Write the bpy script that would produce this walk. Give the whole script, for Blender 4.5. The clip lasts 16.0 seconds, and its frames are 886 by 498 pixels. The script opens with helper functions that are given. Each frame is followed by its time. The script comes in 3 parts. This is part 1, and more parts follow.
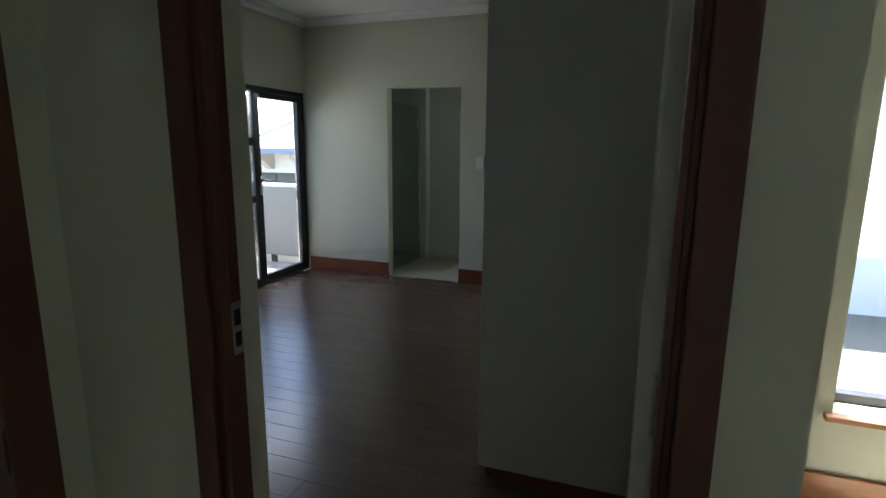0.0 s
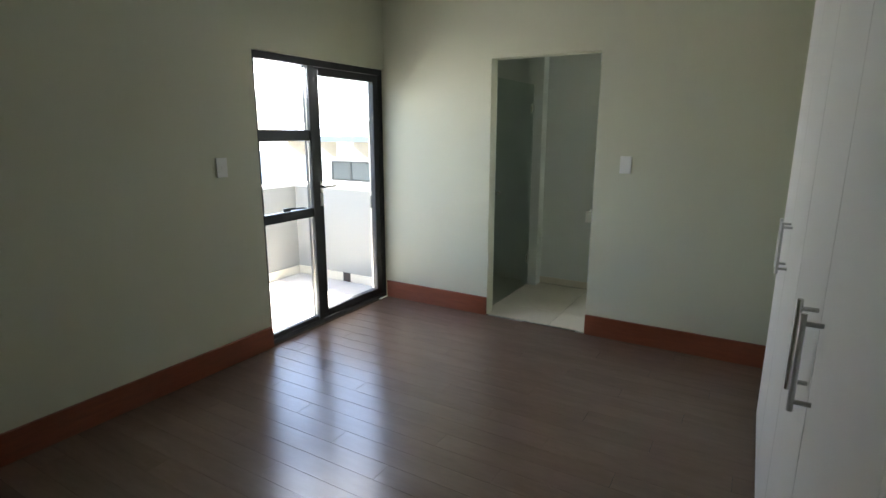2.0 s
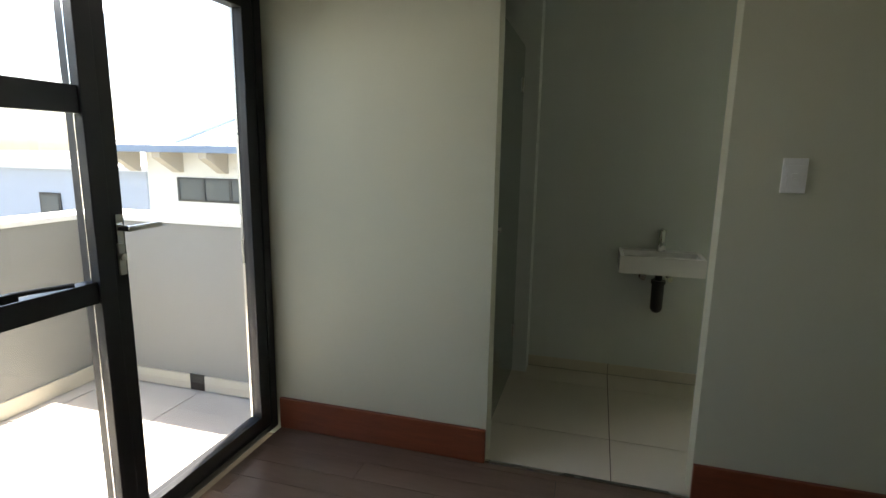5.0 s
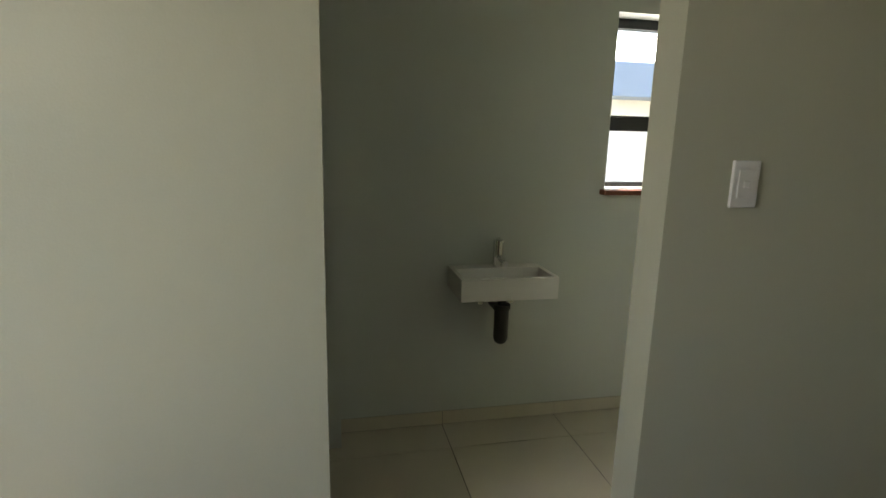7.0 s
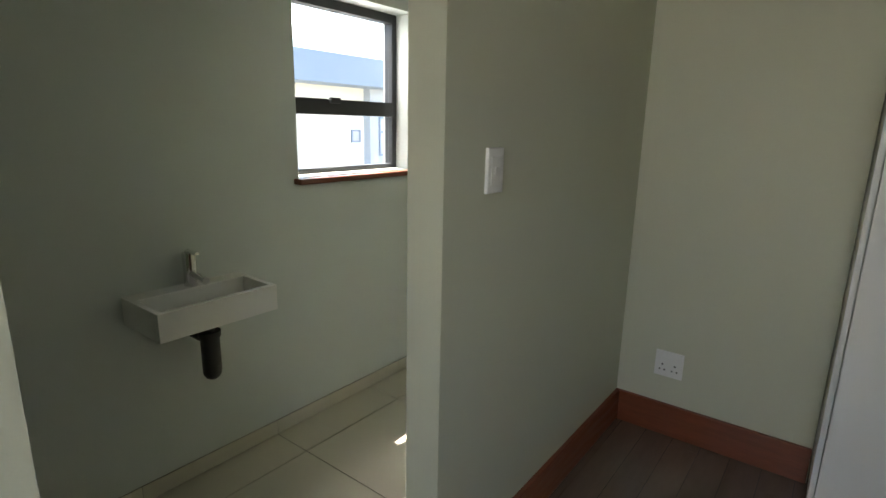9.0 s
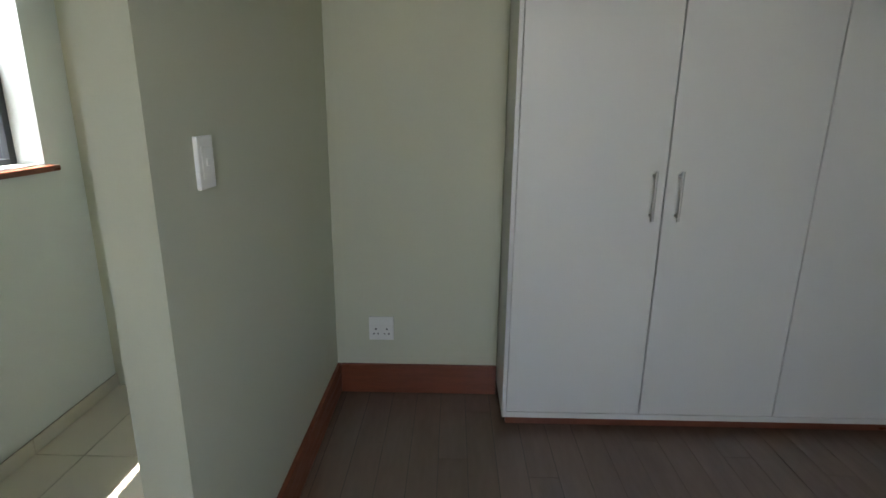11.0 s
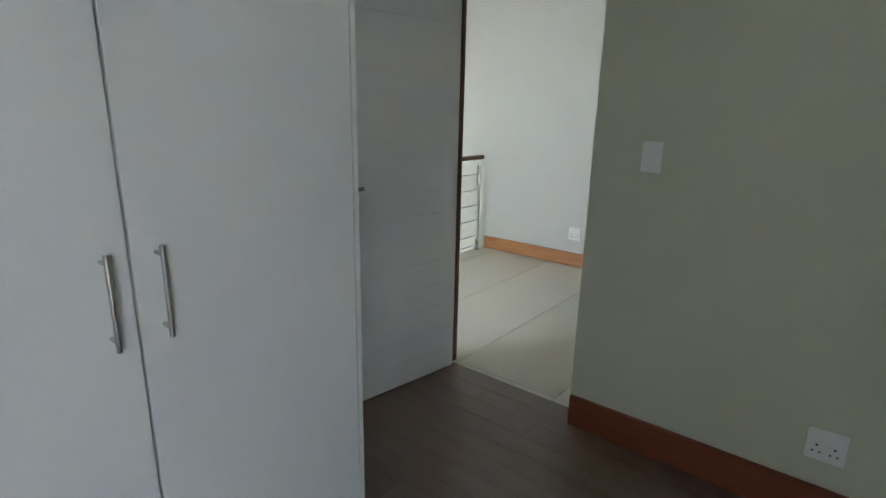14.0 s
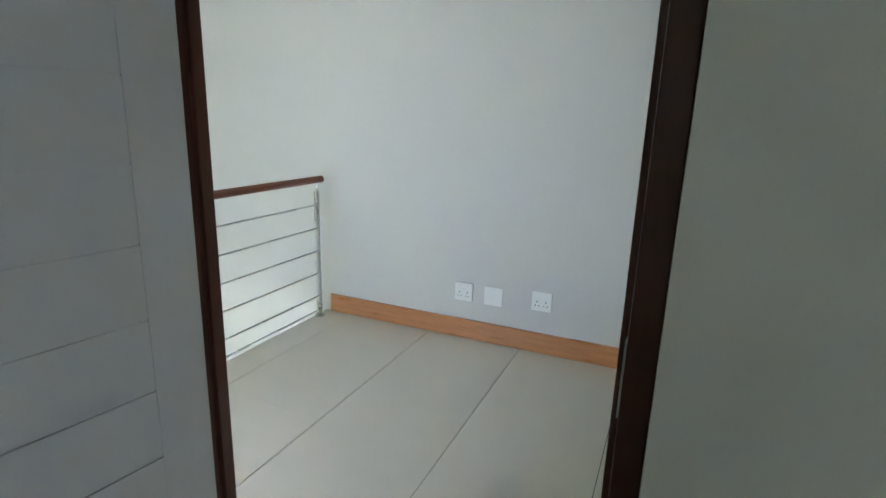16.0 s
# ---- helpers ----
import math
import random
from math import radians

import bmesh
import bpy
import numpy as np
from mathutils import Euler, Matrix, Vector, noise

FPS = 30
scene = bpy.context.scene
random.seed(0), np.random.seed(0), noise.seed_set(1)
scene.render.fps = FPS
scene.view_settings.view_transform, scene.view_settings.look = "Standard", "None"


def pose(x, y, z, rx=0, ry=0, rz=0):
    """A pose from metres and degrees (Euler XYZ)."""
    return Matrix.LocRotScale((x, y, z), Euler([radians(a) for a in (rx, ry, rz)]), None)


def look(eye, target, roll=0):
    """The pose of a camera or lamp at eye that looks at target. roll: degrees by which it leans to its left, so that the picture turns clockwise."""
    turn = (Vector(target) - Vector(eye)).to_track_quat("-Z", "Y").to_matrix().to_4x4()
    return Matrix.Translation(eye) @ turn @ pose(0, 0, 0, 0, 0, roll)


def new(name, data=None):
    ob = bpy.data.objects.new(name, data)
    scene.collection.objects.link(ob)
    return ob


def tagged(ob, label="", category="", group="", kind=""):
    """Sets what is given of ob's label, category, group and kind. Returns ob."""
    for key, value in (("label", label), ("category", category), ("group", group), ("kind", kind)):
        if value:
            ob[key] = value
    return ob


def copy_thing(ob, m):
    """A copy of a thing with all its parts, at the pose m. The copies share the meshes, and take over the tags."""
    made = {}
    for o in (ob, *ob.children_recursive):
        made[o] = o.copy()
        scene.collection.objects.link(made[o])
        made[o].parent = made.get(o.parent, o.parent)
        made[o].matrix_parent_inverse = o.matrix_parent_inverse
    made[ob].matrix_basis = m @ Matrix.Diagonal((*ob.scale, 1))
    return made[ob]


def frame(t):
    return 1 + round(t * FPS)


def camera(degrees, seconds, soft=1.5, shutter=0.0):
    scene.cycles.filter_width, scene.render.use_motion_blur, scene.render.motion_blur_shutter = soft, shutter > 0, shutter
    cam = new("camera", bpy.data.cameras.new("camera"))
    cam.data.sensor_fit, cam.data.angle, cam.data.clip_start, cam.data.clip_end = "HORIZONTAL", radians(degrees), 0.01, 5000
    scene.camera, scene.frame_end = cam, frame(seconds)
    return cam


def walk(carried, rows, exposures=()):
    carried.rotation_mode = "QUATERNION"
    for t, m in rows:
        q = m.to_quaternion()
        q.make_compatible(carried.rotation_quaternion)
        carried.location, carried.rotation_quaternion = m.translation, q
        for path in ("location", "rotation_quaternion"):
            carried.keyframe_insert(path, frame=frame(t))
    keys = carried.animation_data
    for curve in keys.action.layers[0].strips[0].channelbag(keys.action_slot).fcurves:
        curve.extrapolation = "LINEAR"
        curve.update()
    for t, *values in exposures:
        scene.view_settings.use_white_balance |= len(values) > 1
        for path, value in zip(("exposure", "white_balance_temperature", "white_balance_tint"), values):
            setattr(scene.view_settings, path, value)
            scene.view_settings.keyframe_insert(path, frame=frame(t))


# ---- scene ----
cam = camera(80.0, 16.0)
EXPOSURE = [(0, 2.35, 6000, 10), (1.0, 3.3, 6400, 10), (1.5, 3.45, 6500, 10), (3, 3.35, 6600, 10), (5.5, 2.25, 7350, 10), (7, 2.6, 7700, 10),
            (8, 2.75, 7500, 10), (11, 3.0, 6550, 10), (12.5, 3.5, 6400, 10), (14.5, 3.9, 5950, 10), (16, 3.95, 5750, 10)]
PATH = [
    (0, (3.633, -0.938, 1.472), (2.975, 0.913, 1.094), 0.5),
    (0.5, (3.530, -0.654, 1.506), (2.759, 1.149, 1.110), 0.1),
    (1, (3.271, -0.193, 1.481), (2.453, 1.589, 1.087), 0.3),
    (1.5, (3.080, 0.190, 1.535), (2.173, 1.921, 1.115), 0.3),
    (2, (2.918, 0.553, 1.548), (1.927, 2.235, 1.112), 0.1),
    (2.5, (2.678, 0.823, 1.531), (1.646, 2.48, 1.1), 0.2),
    (3, (2.439, 1.119, 1.537), (1.395, 2.766, 1.094), -0.0),
    (5.5, (1.298, 2.591, 1.364), (0.96, 4.528, 1.002), 1.2),
    (6, (1.211, 2.839, 1.387), (1.086, 4.8, 1.013), 1.4),
    (6.5, (1.122, 3.087, 1.413), (1.263, 5.043, 1.021), 1.3),
    (7, (1.059, 3.287, 1.416), (1.475, 5.199, 1.003), 1.4),
    (7.5, (0.988, 3.425, 1.412), (1.682, 5.255, 1.0), 1.2),
    (8, (0.887, 3.511, 1.44), (1.915, 5.169, 0.999), 1.2),
    (10.5, (0.89, 3.897, 1.42), (2.795, 4.247, 0.921), 0.4),
    (11, (0.885, 3.892, 1.445), (2.816, 3.925, 0.927), 0.6),
    (11.5, (0.816, 3.928, 1.362), (2.732, 3.551, 0.929), 0.3),
    (12, (0.916, 3.661, 1.444), (2.741, 3.011, 0.948), 0.5),
    (12.5, (1.072, 3.385, 1.477), (2.777, 2.473, 0.965), 0.7),
    (13, (1.326, 3.053, 1.492), (2.846, 1.861, 0.977), 1.1),
    (13.5, (1.616, 2.613, 1.487), (2.95, 1.216, 0.969), 1.1),
    (14, (1.906, 2.202, 1.494), (3.117, 0.697, 0.978), 1.2),
    (14.5, (2.197, 1.774, 1.48), (3.31, 0.193, 0.967), 1.7),
    (15, (2.49, 1.338, 1.497), (3.514, -0.299, 0.978), 1.3),
    (15.5, (2.692, 0.927, 1.482), (3.604, -0.777, 0.97), 1.5),
    (16, (2.868, 0.589, 1.449), (3.642, -1.19, 0.964), 1.8),
]
walk(cam, [(t, look(eye, target, roll)) for t, eye, target, roll in PATH], EXPOSURE)


# ---- world, sun, exposure ----
SUN_UP, SUN_AZ = radians(70), radians(-7)
world = bpy.data.worlds.new("sky")
scene.world = world
world.use_nodes = True
wn = world.node_tree.nodes
sky = wn.new("ShaderNodeTexSky")
sky.sky_type, sky.sun_disc = "NISHITA", False
sky.sun_elevation, sky.sun_rotation = SUN_UP, SUN_AZ
sky.dust_density = 2.0
wn["Background"].inputs["Strength"].default_value = 0.15
world.node_tree.links.new(sky.outputs[0], wn["Background"].inputs[0])
sun = new("sun", bpy.data.lights.new("sun", "SUN"))
sun.data.energy, sun.data.angle, sun.data.color = 5.0, radians(0.5), (1.0, 0.95, 0.88)
sun_way = Vector((math.sin(SUN_AZ) * math.cos(SUN_UP), math.cos(SUN_AZ) * math.cos(SUN_UP), math.sin(SUN_UP)))
sun.matrix_world = look(sun_way * 30, (0, 0, 0))


def window_light(name, place, target, w, h, watts, colour=(0.97, 0.98, 1.0)):
    """Area lamp added in a window's opening to strengthen the sky's light."""
    lamp = new(name, bpy.data.lights.new(name, "AREA"))
    lamp.data.shape, lamp.data.size, lamp.data.size_y = "RECTANGLE", w, h
    lamp.data.energy, lamp.data.color = watts, colour
    lamp.matrix_world = look(place, target)
    return lamp


# ---- plan ----
B = 4.475          # face of the wall with the bathroom opening
W = 3.372          # face of the wall beside the wardrobe
CEIL = 2.86
DT = 0.165          # door wall thickness
BW0, BW1 = 1.045, 1.895   # bathroom opening
BT = 0.115          # bathroom wall thickness
BY = 5.655         # bathroom window wall
D0, D1 = 2.86, 3.742      # bedroom door opening in the wall
DH = 2.10
BD0 = 3.045         # balcony door opening starts here, ends at B
BDH = 2.07
REC = 3.82         # recess wall behind the open door
CORN = 3.88
LY = -2.543        # far landing wall
LX0 = 2.50         # landing side wall
RAILX = 5.15
WY = 1.48          # landing window wall
LE = 6.7

window_light("sky_light_balcony", (-0.108, 3.58, 1.90), (1.6, 3.0, 1.1), 0.95, 0.22, 1.2)
window_light("sky_light_bathroom", (2.72, BY + 0.205, 1.88), (2.72, BY - 0.8, 1.0), 0.58, 0.13, 0.5, (0.92, 0.97, 1.0))
window_light("sky_light_landing", (5.0, WY + 0.20, 1.6), (5.0, 0, 1.2), 1.2, 1.2, 1.5, (0.78, 0.88, 1.0))


# ---- materials ----
def nodes_of(name):
    m = bpy.data.materials.new(name)
    m.use_nodes = True
    nt = m.node_tree
    return m, nt, nt.nodes["Principled BSDF"], nt.nodes, nt.links


def surface(name, base, rough=0.6, metal=0.0, vary=0.06, scale=3.0, fine=60.0, bump=0.05, rvary=0.08, piece=0.0, stretch=(1, 1, 1), spec=0.5, grain=0.0):
    """Colour varied at two scales with fine relief. piece: variation from piece to piece; grain: streaks along x."""
    m, nt, bsdf, n, l = nodes_of(name)
    tc = n.new("ShaderNodeTexCoord")
    mp = n.new("ShaderNodeMapping")
    mp.inputs["Scale"].default_value = stretch
    l.new(tc.outputs["Object"], mp.inputs["Vector"])
    info = n.new("ShaderNodeObjectInfo")
    shift = n.new("ShaderNodeVectorMath")
    shift.operation = "ADD"
    l.new(mp.outputs[0], shift.inputs[0])
    if piece:
        k = n.new("ShaderNodeMath")
        k.operation = "MULTIPLY"
        k.inputs[1].default_value = 37.0
        l.new(info.outputs["Random"], k.inputs[0])
        l.new(k.outputs[0], shift.inputs[1])
    big, small = n.new("ShaderNodeTexNoise"), n.new("ShaderNodeTexNoise")
    big.inputs["Scale"].default_value, small.inputs["Scale"].default_value = scale, fine
    big.inputs["Detail"].default_value, small.inputs["Detail"].default_value = 1, 2
    for t in (big, small):
        l.new(shift.outputs[0], t.inputs["Vector"])
    mix = n.new("ShaderNodeMath")
    mix.operation = "ADD"
    half = n.new("ShaderNodeMath")
    half.operation = "MULTIPLY"
    half.inputs[1].default_value = 0.5 + grain
    l.new(small.outputs[0], half.inputs[0])
    l.new(big.outputs[0], mix.inputs[0])
    l.new(half.outputs[0], mix.inputs[1])
    last = mix
    if piece:
        add = n.new("ShaderNodeMath")
        add.operation = "MULTIPLY_ADD"
        add.inputs[1].default_value = piece
        l.new(info.outputs["Random"], add.inputs[0])
        l.new(mix.outputs[0], add.inputs[2])
        last = add
    ramp = n.new("ShaderNodeMapRange")
    ramp.inputs["From Min"].default_value = 0.35
    ramp.inputs["From Max"].default_value = 1.2 + piece + grain * 0.6
    ramp.inputs["To Min"].default_value, ramp.inputs["To Max"].default_value = 1 - vary, 1 + vary
    l.new(last.outputs[0], ramp.inputs["Value"])
    col = n.new("ShaderNodeVectorMath")
    col.operation = "SCALE"
    col.inputs[0].default_value = base
    l.new(ramp.outputs[0], col.inputs["Scale"])
    l.new(col.outputs[0], bsdf.inputs["Base Color"])
    rr = n.new("ShaderNodeMapRange")
    rr.inputs["From Min"].default_value, rr.inputs["From Max"].default_value = 0.3, 0.7
    rr.inputs["To Min"].default_value, rr.inputs["To Max"].default_value = max(rough - rvary, 0.02), min(rough + rvary, 1)
    l.new(big.outputs[0], rr.inputs["Value"])
    l.new(rr.outputs[0], bsdf.inputs["Roughness"])
    bsdf.inputs["Metallic"].default_value = metal
    bsdf.inputs["Specular IOR Level"].default_value = spec
    if bump:
        bp = n.new("ShaderNodeBump")
        bp.inputs["Strength"].default_value, bp.inputs["Distance"].default_value = bump, 0.003
        l.new(small.outputs[0], bp.inputs["Height"])
        l.new(bp.outputs[0], bsdf.inputs["Normal"])
    return m


def glass(name, tint=(1, 1, 1), rough=0.0):
    m, nt, bsdf, n, l = nodes_of(name)
    bsdf.inputs["Base Color"].default_value = (*tint, 1)
    bsdf.inputs["Transmission Weight"].default_value = 1
    bsdf.inputs["Roughness"].default_value = rough
    bsdf.inputs["IOR"].default_value = 1.45
    return m


M = {
    "wall": surface("wall_paint", (0.565, 0.57, 0.44), 0.55, vary=0.03, scale=1.2, fine=160, bump=0.12),
    "landing_wall": surface("landing_paint", (0.56, 0.555, 0.52), 0.55, vary=0.03, scale=1.2, fine=160, bump=0.12),
    "bath_wall": surface("bathroom_paint", (0.60, 0.64, 0.62), 0.5, vary=0.03, scale=1.2, fine=160, bump=0.10),
    "ceiling": surface("ceiling_paint", (0.80, 0.80, 0.78), 0.7, vary=0.02),
    "plank": surface("laminate_plank", (0.160, 0.108, 0.080), 0.25, vary=0.20, scale=1.6, fine=7.0, bump=0.0, rvary=0.02, piece=0.30, stretch=(1.6, 7, 1), grain=0.15, spec=0.75),
    "gap": surface("plank_gap", (0.035, 0.027, 0.022), 0.8),
    "mahogany": surface("stained_timber", (0.17, 0.052, 0.026), 0.35, vary=0.25, scale=3, fine=30, bump=0.06, stretch=(3, 3, 12), grain=0.4),
    "dark_timber": surface("dark_stained_timber", (0.10, 0.034, 0.019), 0.35, vary=0.25, scale=3, fine=20, bump=0.06, stretch=(4, 4, 0.6), grain=0.4),
    "skirting": surface("stained_skirting", (0.19, 0.052, 0.022), 0.36, vary=0.22, scale=3, fine=14, bump=0.05, stretch=(1.5, 1.5, 14), grain=0.4),
    "skirting_light": surface("varnished_skirting", (0.44, 0.195, 0.075), 0.35, vary=0.22, scale=3, fine=14, bump=0.05, stretch=(1.5, 1.5, 14), grain=0.4),
    "white_board": surface("white_melamine", (0.74, 0.74, 0.71), 0.38, vary=0.015, scale=1.5, bump=0.02),
    "door_paint": surface("door_paint", (0.66, 0.655, 0.62), 0.42, vary=0.03, bump=0.06),
    "alu": surface("dark_aluminium", (0.018, 0.02, 0.024), 0.42, vary=0.15, bump=0.02),
    "steel": surface("brushed_steel", (0.55, 0.55, 0.53), 0.30, metal=1.0, vary=0.06, fine=120),
    "chrome": surface("chrome", (0.75, 0.75, 0.75), 0.10, metal=1.0, vary=0.03, bump=0),
    "plastic": surface("white_plastic", (0.78, 0.78, 0.75), 0.30, vary=0.02, bump=0),
    "dark": surface("black_plastic", (0.015, 0.015, 0.015), 0.4, vary=0.1),
    "ceramic": surface("white_ceramic", (0.84, 0.84, 0.83), 0.10, vary=0.01, bump=0),
    "tile": surface("cream_tile", (0.60, 0.56, 0.47), 0.28, vary=0.012, scale=0.9, fine=3.0, bump=0.0, piece=0.10, rvary=0.02, stretch=(1, 1.6, 1)),
    "grout": surface("grout", (0.09, 0.072, 0.055), 0.9),
    "balcony_tile": surface("grey_tile", (0.53, 0.50, 0.45), 0.5, vary=0.14, scale=2, fine=14, piece=0.12),
    "parapet": surface("grey_plaster", (0.26, 0.26, 0.25), 0.85, vary=0.05, scale=2, fine=120, bump=0.2),
    "coping": surface("white_coping", (0.75, 0.75, 0.73), 0.7, vary=0.04),
    "house": surface("white_plaster", (0.74, 0.74, 0.71), 0.8, vary=0.05, bump=0.2),
    "house_blue": surface("blue_grey_plaster", (0.42, 0.47, 0.55), 0.8, vary=0.05, bump=0.2),
    "roof": surface("roof_sheet", (0.70, 0.71, 0.72), 0.5, vary=0.06),
    "fascia": surface("blue_fascia", (0.20, 0.27, 0.38), 0.5, vary=0.05),
    "stone": surface("beige_corbel", (0.50, 0.46, 0.40), 0.8, vary=0.08),
    "lawn": surface("ground", (0.20, 0.19, 0.15), 0.9, vary=0.25, scale=0.4, fine=4),
    "pane_far": surface("far_window_glass", (0.08, 0.10, 0.11), 0.08, vary=0.1, bump=0),
    # pale colour stands in for the glare that washes out far panes
    "pane_pale": surface("washed_out_window_glass", (0.45, 0.48, 0.52), 0.15, vary=0.12, bump=0),
    "pane": glass("clear_glass"),
    "screen": glass("green_tinted_glass", (0.80, 0.90, 0.86)),
}

for link in list(M["tile"].node_tree.links):
    if link.to_socket.name == "Roughness":
        M["tile"].node_tree.links.remove(link)
M["tile"].node_tree.nodes["Principled BSDF"].inputs["Roughness"].default_value = 0.28

# ---- mesh helpers ----
def box(bm, x0, y0, z0, x1, y1, z1, bevel=0.0):
    vs = [bm.verts.new((x, y, z)) for x in (x0, x1) for y in (y0, y1) for z in (z0, z1)]
    fs = [bm.faces.new([vs[i] for i in f]) for f in
          ((0, 1, 3, 2), (4, 6, 7, 5), (0, 4, 5, 1), (2, 3, 7, 6), (0, 2, 6, 4), (1, 5, 7, 3))]
    if bevel:
        es = list({e for f in fs for e in f.edges})
        bmesh.ops.bevel(bm, geom=es, offset=bevel, segments=2, affect="EDGES", profile=0.6)
    return bm


def boxes(*rows, bevel=0.0):
    bm = bmesh.new()
    for r in rows:
        box(bm, *r, bevel=bevel)
    return bm


def rod(bm, a, b, r, seg=14, r2=None):
    a, b = Vector(a), Vector(b)
    m = Matrix.Translation((a + b) / 2) @ (b - a).to_track_quat("Z", "Y").to_matrix().to_4x4()
    bmesh.ops.create_cone(bm, cap_ends=True, segments=seg, radius1=r, radius2=r if r2 is None else r2, depth=(b - a).length, matrix=m)
    return bm


def prism(bm, pts, axis, a, b):
    """A closed outline, given in the two other axes, pushed from a to b along axis (0, 1 or 2)."""
    def at(p, v):
        c = list(p)
        c.insert(axis, v)
        return c
    lo, hi = [bm.verts.new(at(p, a)) for p in pts], [bm.verts.new(at(p, b)) for p in pts]
    n = len(pts)
    bm.faces.new(lo), bm.faces.new(hi[::-1])
    for i in range(n):
        bm.faces.new((lo[i], hi[i], hi[(i + 1) % n], lo[(i + 1) % n]))
    bmesh.ops.recalc_face_normals(bm, faces=bm.faces)
    return bm


def mesh_of(name, bm, material, smooth=False):
    bmesh.ops.recalc_face_normals(bm, faces=bm.faces)
    me = bpy.data.meshes.new(name)
    bm.to_mesh(me)
    bm.free()
    me.materials.append(M[material])
    if smooth:
        for p in me.polygons:
            p.use_smooth = True
        me.set_sharp_from_angle(angle=radians(35))
    return me


def thing(name, x=0, y=0, z=0, rz=0, label="", category="", group="", kind=""):
    ob = new(name)
    ob.empty_display_size = 0.05
    ob.matrix_basis = pose(x, y, z, 0, 0, rz)
    return tagged(ob, label, category, group, kind)


def part(name, bm, material, parent, label="", smooth=False):
    ob = new(name, mesh_of(name, bm, material, smooth))
    ob.parent = parent
    return tagged(ob, label)


def struct(name, bm, material, label, category):
    return tagged(new(name, mesh_of(name, bm, material)), label, category, "", "structure")


# ---- structure: bedroom ----
struct("wall_west", boxes((-0.115, -DT, -0.05, 0, BD0, CEIL), (-0.115, BD0, BDH, 0, B, CEIL), (-0.115, B, -0.05, 0, BY + 0.22, CEIL)),
       "wall", "plain cream painted wall with the balcony door", "wall")
struct("wall_north", boxes((0, B, 0, BW0, B + BT, CEIL), (BW0, B, DH, BW1, B + BT, CEIL), (BW1, B, 0, W, B + BT, CEIL)),
       "wall", "cream painted wall with an open bathroom doorway", "wall")
struct("wall_south", boxes((0, -DT, 0, D0, 0, CEIL), (D0, -DT, DH, D1, 0, CEIL), (D1, -DT, 0, CORN, 0, CEIL)),
       "wall", "cream painted wall with the bedroom door opening", "wall")
struct("wall_east", boxes((W, 3.652, 0, CORN, BY, CEIL), (REC, 0, 0, CORN, 3.652, CEIL)),
       "wall", "cream painted wall behind the wardrobe", "wall")
struct("ceiling", boxes((0, 0, CEIL, REC, B, CEIL + 0.1)), "ceiling", "white painted bedroom ceiling", "ceiling")
cor = bmesh.new()
c = 0.075
prism(cor, [(0, CEIL - 0.001), (0, CEIL - c), (0.012, CEIL - c), (0.03, CEIL - 0.04), (c, CEIL - 0.012), (c, CEIL - 0.001)], 1, 0.0, B)
prism(cor, [(B, CEIL - 0.002), (B, CEIL - c), (B - 0.012, CEIL - c), (B - 0.03, CEIL - 0.04), (B - c, CEIL - 0.012), (B - c, CEIL - 0.002)], 0, 0.0, W)
prism(cor, [(0, CEIL - 0.003), (0, CEIL - c), (0.012, CEIL - c), (0.03, CEIL - 0.04), (c, CEIL - 0.012), (c, CEIL - 0.003)], 0, 0.0, REC)
struct("trim_cornice", cor, "ceiling", "white moulded cornice under the ceiling", "cornice")

SK = 0.16


def skirting(name, x0, y0, x1, y1, material="skirting", h=SK, label="reddish stained timber skirting board"):
    bm = boxes((x0, y0, 0.002, x1, y1, h), bevel=0.004)
    return struct(name, bm, material, label, "skirting")


skirting("baseboard_west", 0, 0.02, 0.02, BD0)
skirting("baseboard_north_a", 0.0, B - 0.02, BW0, B)
skirting("baseboard_north_b", BW1, B - 0.02, W, B)
skirting("baseboard_east", W - 0.02, 3.654, W, B - 0.02)
skirting("baseboard_south", 0, 0, D0 - 0.005, 0.02)

# ---- bedroom door frame and leaf ----
df = thing("door_frame_bedroom", 0, 0, 0, 0, "dark reddish timber door frame with a steel strike plate", "door frame", kind="structure")
FY0, FY1 = -DT - 0.006, -0.10
part("jamb", boxes((D0, FY0, 0, D0 + 0.04, FY1, DH - 0.04), (D0 + 0.04, FY0, 0, D0 + 0.052, FY1 - 0.042, DH - 0.052), bevel=0.003), "dark_timber", df)
part("jamb", boxes((D1 - 0.04, FY0, 0, D1, FY1, DH - 0.04), (D1 - 0.052, FY0, 0, D1 - 0.04, FY1 - 0.042, DH - 0.052), bevel=0.003), "dark_timber", df)
part("head", boxes((D0, FY0, DH - 0.04, D1, FY1, DH), bevel=0.003), "dark_timber", df)
part("architrave", boxes((D0 - 0.025, -DT - 0.02, 0, D0 + 0.03, -DT - 0.006, DH + 0.025), bevel=0.004), "dark_timber", df)
part("architrave", boxes((D1 - 0.03, -DT - 0.02, 0, D1 + 0.025, -DT - 0.006, DH + 0.025), bevel=0.004), "dark_timber", df)
sp = part("strike_plate", boxes((D0 + 0.04, FY1 - 0.032, 1.055, D0 + 0.043, FY1 - 0.004, 1.165), bevel=0.001), "steel", df, "steel strike plate with two slots")
part("slot", boxes((D0 + 0.0425, FY1 - 0.026, 1.117, D0 + 0.0445, FY1 - 0.010, 1.150)), "dark", sp)
